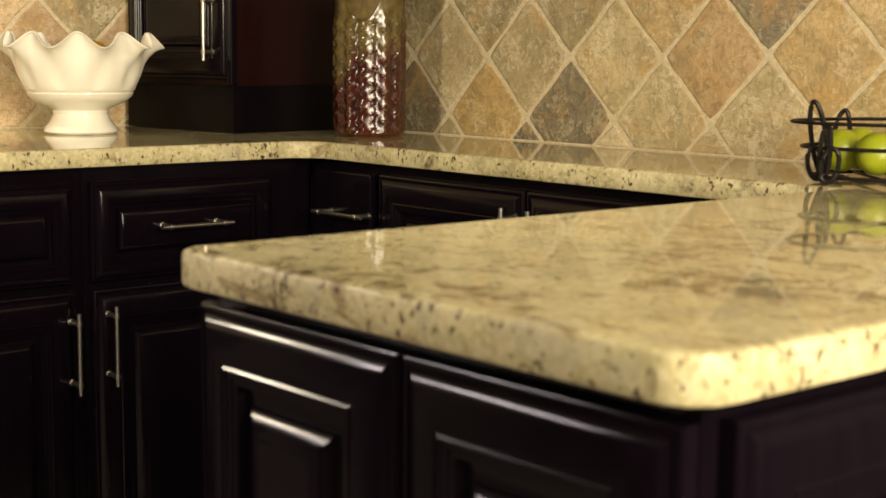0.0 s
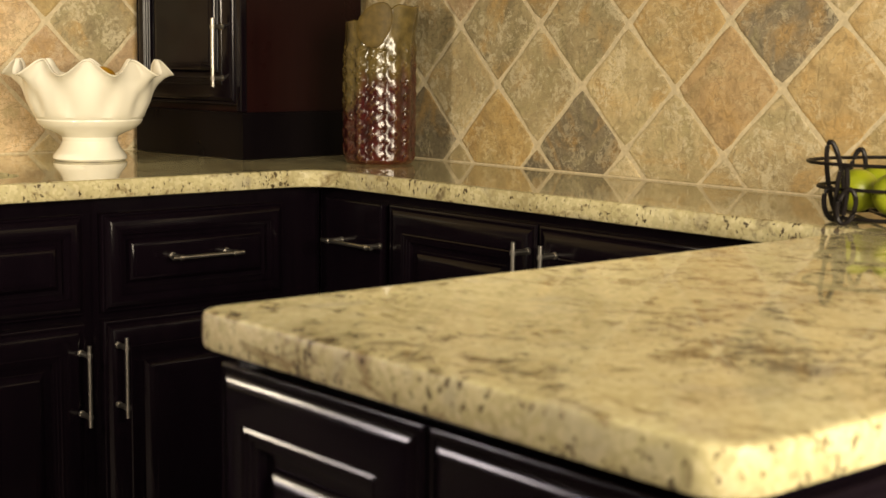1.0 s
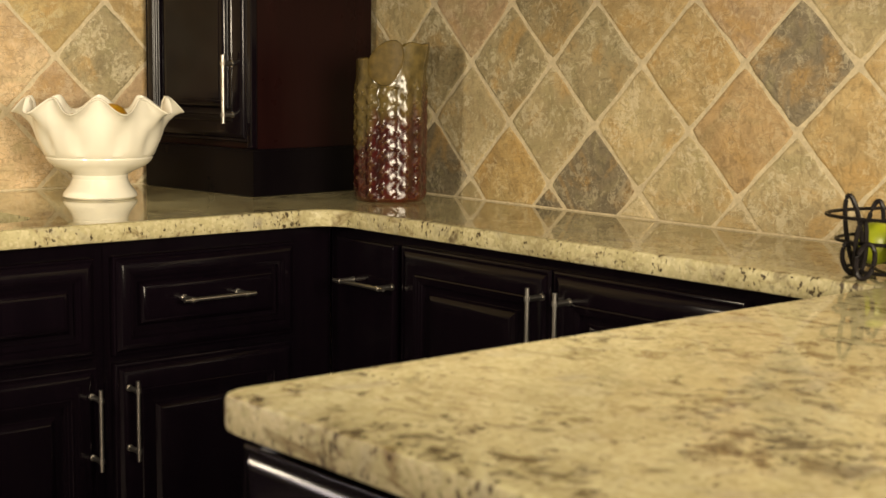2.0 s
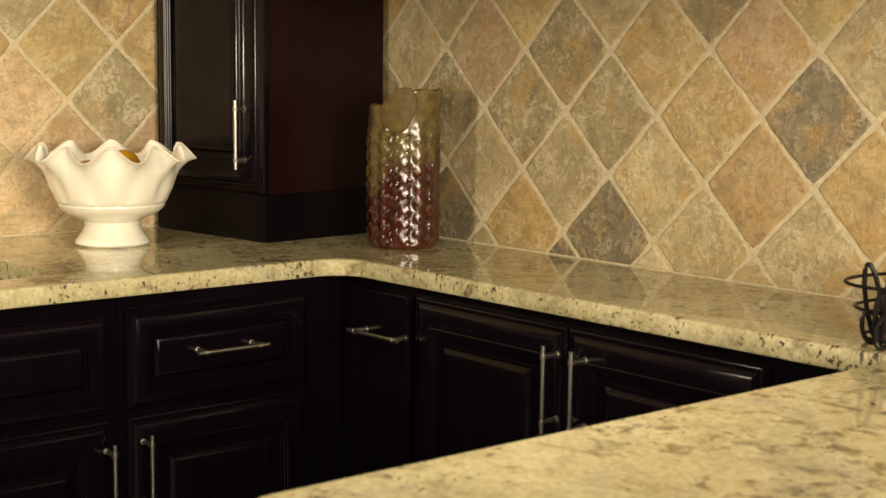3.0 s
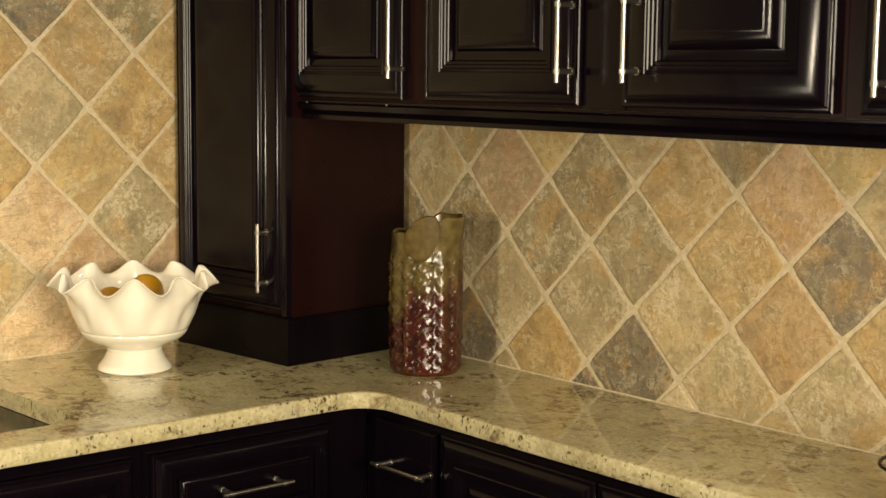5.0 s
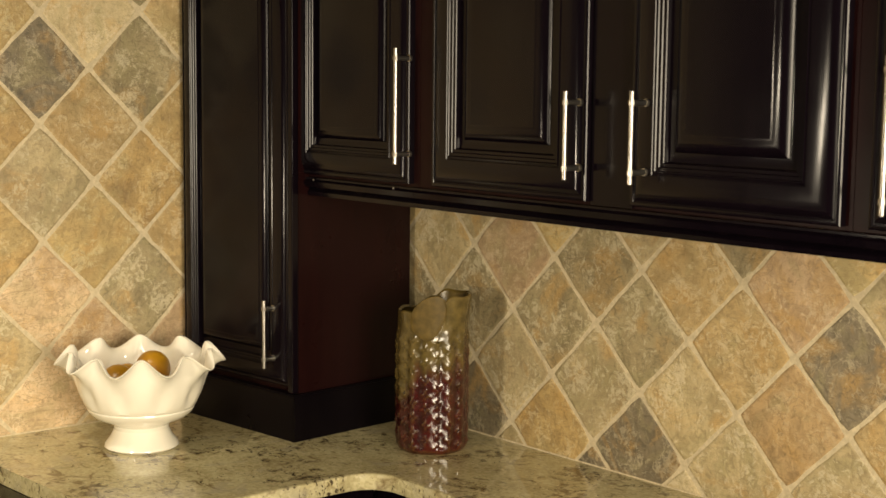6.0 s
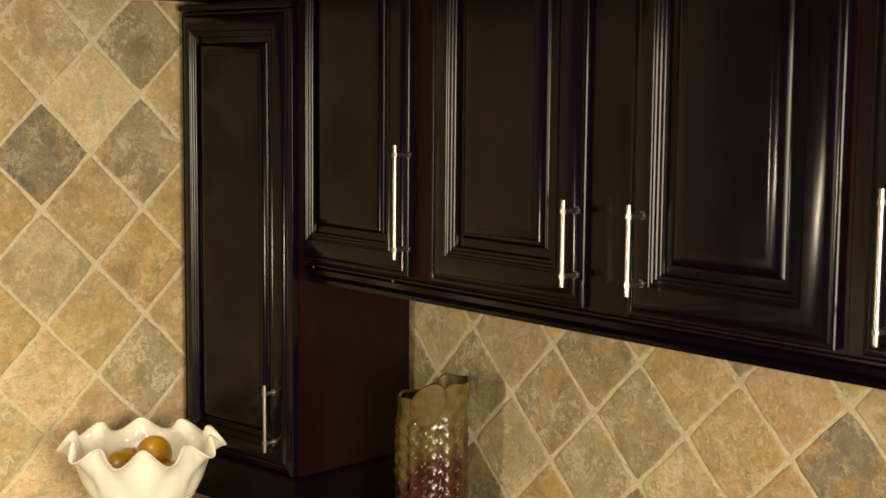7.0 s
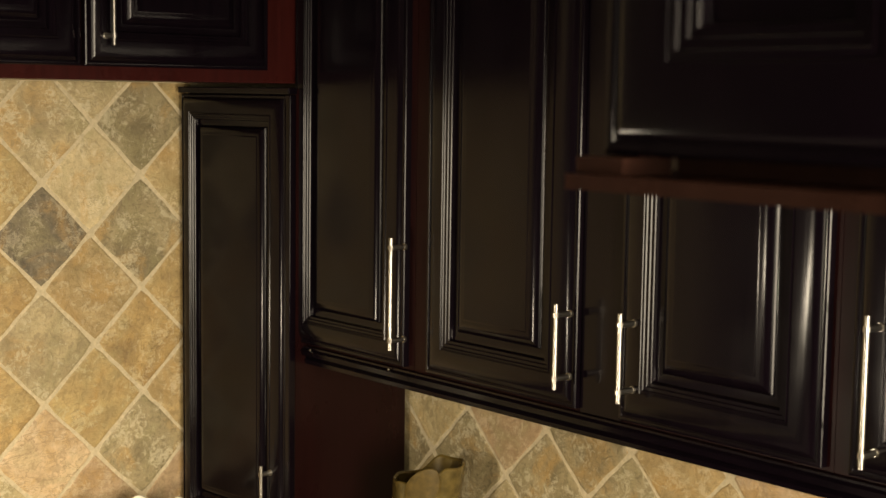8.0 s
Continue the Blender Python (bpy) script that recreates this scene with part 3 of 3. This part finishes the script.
def make_ball(name, place, r, mat, label, category, group, squash=1.0, lean=0.0):
    bm = bmesh.new()
    bmesh.ops.create_icosphere(bm, subdivisions=4, radius=r)
    for v in bm.verts:
        d = v.co.normalized()
        k = 1 + 0.012 * noise.noise(d * 1.6 + Vector(place) * 9)
        v.co = Vector((d.x, d.y, d.z * squash)) * r * k
        pole = max(0, abs(d.z) - 0.93) / 0.07
        v.co.z *= 1 - 0.06 * pole * pole
    ob = solid(name, bm, mat, label, category, smooth=True, m=pose(*place, lean, lean * 0.6, 20))
    ob["group"] = group
    part("stem_end", lathe(bmesh.new(), [(0.0035, r * squash * 0.93), (0.003, r * squash * 0.95), (0.001, r * squash * 0.96)], 8), WOOD, ob)


for x, y, z in ((0.209, -0.546, 0.144), (0.217, -0.625, 0.127), (0.285, -0.605, 0.112), (0.152, -0.570, 0.112), (0.262, -0.542, 0.102)):
    make_ball("orange", (x, y, TOP + z), 0.036, ORANGE, "ripe orange lying in the ruffled bowl", "fruit", "oranges in the bowl", 0.95, 155)


def make_vase():
    vase = thing("vase", pose(0.575, -0.145, TOP + 0.0005, 0, 0, 40), "olive and oxblood glazed ceramic vase with embossed surface", "vase")
    bm = bmesh.new()
    R, Hh, turns, rows = 0.0675, 0.285, 160, 130

    def relief(q, z):
        wob = noise.noise_vector(Vector((q * 3.1, z * 60, 2.0)))
        u, v = q * R / 0.0235 + 0.10 * wob.x, z / 0.029 + 0.12 * wob.y
        col = math.floor(u)
        du, dv = (u % 1) - 0.5, ((v + 0.5 * (col % 2)) % 1) - 0.5
        far, turn = math.hypot(du, dv), math.atan2(dv, du)
        petal = (0.35 + 0.65 * math.cos(2 * turn + 0.5 * wob.z) ** 2) * math.exp(-(far / 0.34) ** 2)
        dimple = math.exp(-(far / 0.08) ** 2)
        fade = smooth_rise(min(1, max(0, (0.245 - z) / 0.03))) * smooth_rise(min(1, z / 0.015))
        rough = noise.noise(Vector((q * 9, z * 160, 7.0)))
        return fade * (0.0036 * petal - 0.0024 * dimple + 0.0003 * rough + 0.0018 * math.sin(12 * q))

    def brim(q):
        """The mouth stands high and square on one side and dips on the other."""
        side = smooth_rise(min(1, max(0, (math.cos(q - 0.25) + 0.15) / 0.7)))
        return -0.016 + 0.031 * side + 0.002 * math.sin(5 * q)

    def flare(q, z):
        return 0.008 * smooth_rise(min(1, max(0, (z - 0.225) / 0.06))) * max(0, math.cos(q - 0.2)) ** 2
    grid = []
    for k in range(turns):
        q = 2 * math.pi * k / turns
        col = []
        for i in range(rows + 1):
            z = Hh * i / rows
            r = R * (0.985 + 0.015 * math.sin(math.pi * z / Hh)) - 0.004 * max(0, 1 - z / 0.006) + relief(q, z) + flare(q, z)
            zz = z + brim(q) * smooth_rise(max(0, (z - 0.2) / 0.085))
            col.append(bm.verts.new((r * math.cos(q), r * math.sin(q), zz)))
        for r, dz in ((R - 0.0035, 0.002), (R - 0.007, -0.002), (R - 0.009, -0.05), (R - 0.010, -0.26)):
            r += flare(q, Hh + dz) if dz > -0.01 else 0
            col.append(bm.verts.new((r * math.cos(q), r * math.sin(q), Hh + brim(q) * (1 if dz > -0.01 else 0) + dz)))
        grid.append(col)
    for k in range(turns):
        a, b = grid[k], grid[(k + 1) % turns]
        for i in range(len(a) - 1):
            bm.faces.new((a[i], b[i], b[i + 1], a[i + 1]))
    bmesh.ops.holes_fill(bm, edges=[e for e in bm.edges if e.is_boundary], sides=0)
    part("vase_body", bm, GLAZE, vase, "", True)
    for name, q0, z0, wide, tall, lean in (("leaf", -1.52, 0.266, 0.70, 0.040, 0.16),):
        leaf = bmesh.new()
        rings, n = [], 40
        for f, lift in ((0.0, 0.0046), (0.35, 0.0046), (0.7, 0.0045), (0.9, 0.0042), (0.97, 0.0034), (1.0, 0.0005)):
            ring = []
            for k in range(n):
                a = 2 * math.pi * k / n
                q = q0 + wide * f * math.cos(a) * 0.72 + lean * f * math.sin(a)
                # drawn to a point below
                tip = max(0, math.cos(a + 1.25)) ** 6
                z = z0 + tall * f * (math.sin(a) * (1.0 + 0.10 * math.cos(a)) - 0.16 * tip)
                q += 0.06 * f * tip
                r = R + lift - 0.0006 * math.sin(30 * q) * f
                ring.append(leaf.verts.new((r * math.cos(q), r * math.sin(q), z)))
            rings.append(ring)
        for a, b in zip(rings[1:], rings[2:]):
            for k in range(n):
                leaf.faces.new((a[k], a[(k + 1) % n], b[(k + 1) % n], b[k]))
        leaf.faces.new(rings[1])
        bmesh.ops.delete(leaf, geom=rings[0], context="VERTS")
        inner = [leaf.verts.new((v.co.x * 0.9, v.co.y * 0.9, v.co.z)) for v in rings[-1]]
        for k in range(n):
            leaf.faces.new((rings[-1][k], rings[-1][(k + 1) % n], inner[(k + 1) % n], inner[k]))
        leaf.faces.new(inner[::-1])
        part(name, leaf, GLAZE_LEAF, vase, "olive glazed overlapping leaf", True)
    return vase


vase = make_vase()

# ---- basket ----
basket = thing("wire_basket", pose(1.799, -0.172, TOP, 0, 0, 49.7), "black wrought iron wire basket holding green limes", "basket")


def oval(a, b, z, n=48):
    return [(a * math.cos(2 * math.pi * k / n), b * math.sin(2 * math.pi * k / n), z) for k in range(n)]


for a, b, z, r in ((0.173, 0.105, 0.078, 0.0024), (0.159, 0.094, 0.046, 0.0024), (0.147, 0.083, 0.008, 0.0026)):
    part("ring", tube(bmesh.new(), oval(a, b, z), r, 8, True), IRON, basket, "", True)
for k in range(-3, 4):
    x = 0.036 * k
    y = 0.081 * math.sqrt(max(0.02, 1 - (x / 0.145) ** 2))
    part("floor_wire", tube(bmesh.new(), [(x, -y, 0.008), (x, y, 0.008)], 0.002, 6), IRON, basket, "", True)
# upright loops woven round both ends: place, foot and top heights, half width, slope
for end in (-1, 1):
    for cx, cy, low, high, wide, slope in ((0.1435, -0.020, 0.006, 0.105, 0.0085, 0.17), (0.094, 0.060, 0.006, 0.091, 0.0095, -0.10), (0.149, -0.030, 0.006, 0.046, 0.0095, 0.12),
                                           (0.139, -0.060, 0.004, 0.047, 0.0100, -0.15), (0.143, -0.050, 0.005, 0.077, 0.0055, -0.05)):
        pts, half = [], 0.5 * (high - low)
        for k in range(30):
            a = 2 * math.pi * k / 30
            z = low + half + half * math.sin(a)
            pts.append((end * (cx + wide * math.cos(a) + slope * (z - low - half)), cy + 0.004 * math.cos(a), z))
        part("handle_loop", tube(bmesh.new(), pts, 0.0033, 8, True), IRON, basket, "", True)

for x, y, r in ((-0.108, 0.004, 0.0280), (-0.077, -0.050, 0.0275), (-0.020, -0.060, 0.0270), (0.036, -0.059, 0.027), (0.085, -0.040, 0.026), (-0.042, -0.004, 0.028), (0.017, -0.002, 0.028),
                (0.074, 0.008, 0.028), (-0.070, 0.050, 0.028), (-0.010, 0.056, 0.028), (0.048, 0.060, 0.0275)):
    p = pose(1.799, -0.172, TOP, 0, 0, 49.7) @ Vector((x, y, 0.013 + r))
    make_ball("lime", (p.x, p.y, p.z), r, LIME, "glossy yellow-green lime lying in the wire basket", "fruit", "limes in the basket", 1.0, 155)

# ---- wall tiles, set on the diagonal ----


def clip(poly, axis, limit, keep_more):
    out = []
    for i in range(len(poly)):
        a, b = poly[i - 1], poly[i]
        ina, inb = ((a[axis] >= limit) == keep_more), ((b[axis] >= limit) == keep_more)
        if ina != inb:
            f = (limit - a[axis]) / (b[axis] - a[axis])
            out.append((a[0] + f * (b[0] - a[0]), a[1] + f * (b[1] - a[1])))
        if inb:
            out.append(b)
    return out


def tile_outline(corners, rng):
    """A diamond with worn corners and slightly uneven sides."""
    pts = []
    for i in range(4):
        a, b = corners[i], corners[(i + 1) % 4]
        nx, nz = (b[1] - a[1]), -(b[0] - a[0])
        size = math.hypot(nx, nz)
        for f in (0.025, 0.16, 0.33, 0.5, 0.67, 0.84, 0.975):
            w = rng.uniform(-0.0017, 0.0013) - (0.002 if f < 0.05 or f > 0.95 else 0)
            pts.append((a[0] + f * (b[0] - a[0]) + w * nx / size, a[1] + f * (b[1] - a[1]) + w * nz / size))
    return pts


def tile_mesh(outline, place, rise):
    """place maps the wall's u, v and height to the room."""
    bm = bmesh.new()
    n = len(outline)
    cx, cz = sum(p[0] for p in outline) / n, sum(p[1] for p in outline) / n
    rings = []
    for d, h in ((0.0, -0.002), (0.0, rise - 0.0010), (0.0014, rise - 0.0004), (0.0050, rise)):
        ring = []
        for x, z in outline:
            far = math.hypot(cx - x, cz - z) or 1
            ring.append(bm.verts.new(place(x + (cx - x) / far * d, z + (cz - z) / far * d, h)))
        rings.append(ring)
    for a, b in zip(rings, rings[1:]):
        for i in range(n):
            bm.faces.new((a[i], a[(i + 1) % n], b[(i + 1) % n], b[i]))
    bm.faces.new(rings[-1])
    return bm


# (0, 1) and (0, 3), behind the vase, carry its shade in their stone
NORTH = {(1, 0): "P", (3, 0): "G", (5, 0): "T", (7, 0): "P", (9, 0): "B", (-1, 0): "B", (0, 1): "G", (2, 1): "G", (4, 1): "G", (6, 1): "T", (8, 1): "K", (10, 1): "T",
         (1, 2): "L", (3, 2): "L", (5, 2): "B", (7, 2): "R", (9, 2): "T", (0, 3): "K", (2, 3): "O", (4, 3): "K", (6, 3): "B", (8, 3): "L", (10, 3): "O",
         (1, 4): "B", (3, 4): "K", (5, 4): "C", (7, 4): "B", (9, 4): "L", (0, -1): "L", (2, -1): "Y", (4, -1): "L", (6, -1): "G", (8, -1): "Y", (11, 0): "G", (11, 2): "L", (-1, 2): "L"}
WEST = {(1, 0): "Y", (0, 1): "O", (2, 1): "L", (1, 2): "T", (3, 2): "O", (0, 3): "G", (2, 3): "K", (1, 4): "C", (0, 5): "G", (2, 5): "L", (-1, 4): "T", (-1, 2): "O", (-1, 0): "T",
        (0, -1): "G", (2, -1): "W", (1, -2): "P", (3, 0): "O", (3, -2): "L", (3, 4): "Y", (1, 6): "L", (2, -3): "W", (0, -3): "W", (1, -4): "C", (3, -4): "W", (4, 1): "B", (4, 3): "T", (4, -1): "Y"}
rng = random.Random(7)
others = "PTOYBCLGTB"


def lay(wall, chosen, us, vs, origin, steps, limits, place, rising, falling):
    """Diamonds between two families of joints; rising and falling give how far a joint strays from even spacing."""
    grout = 0.0050

    def crossing(a, b):
        p, q = a + b + rising.get(a + b, 0.0), a - b + falling.get(a - b, 0.0)
        return origin[0] + steps[0] * (p + q) / 2, origin[1] + steps[1] * (p - q) / 2
    for a in us:
        for b in vs:
            if (a + b) % 2 == 0:
                continue
            ring = [crossing(a + 1, b), crossing(a, b + 1), crossing(a - 1, b), crossing(a, b - 1)]
            if steps[0] * steps[1] < 0:
                ring.reverse()
            mu, mv = sum(c[0] for c in ring) / 4, sum(c[1] for c in ring) / 4
            shrink = 1 - grout / abs(steps[0])
            line = tile_outline([(mu + (u - mu) * shrink, mv + (v - mv) * shrink) for u, v in ring], rng)
            for axis, limit, more in limits:
                line = clip(line, axis, limit, more) if line else line
            pick = chosen.get((a, b)) or others[rng.randrange(len(others))]
            rise = 0.0012 + rng.uniform(-0.0003, 0.0004)
            if len(line) < 3:
                continue
            area = abs(sum(line[i - 1][0] * line[i][1] - line[i][0] * line[i - 1][1] for i in range(len(line)))) / 2
            if area < 0.0003:
                continue
            part("tile", tile_mesh(line, place, rise), STONES[pick], wall)


lay(wall_north, NORTH, range(-2, 18), range(-3, 6), (0.525, 1.292), (0.1113, -0.1115), ((0, 0.25, True), (1, TOP + 0.003, True), (1, 1.425, False), (0, 2.5, False)),
    lambda u, v, h: (u, 0.003 - h, v), {0: -0.04, 2: 0.05, 4: 0.04, 6: 0.03, 8: -0.02, 10: -0.11, 12: -0.13, 14: -0.13}, {-4: 0.06, -2: 0.07, 0: 0.05, 2: 0.07, 4: 0.02, 6: 0.04, 8: -0.06, 10: -0.1})
lay(wall_west, WEST, range(-2, 13), range(-5, 8), (-0.452, 1.293), (-0.1108, 0.1135), ((0, -0.33, False), (1, TOP + 0.003, True), (1, 1.944, False), (0, -1.7, True)),
    lambda u, v, h: (-0.003 + h, u, v), {-2: 0.03, 2: -0.03, 4: 0.04, 6: -0.08}, {-6: -0.07, -4: -0.08, -2: -0.02, 0: -0.09, 2: -0.06, 4: -0.12, 6: -0.1})
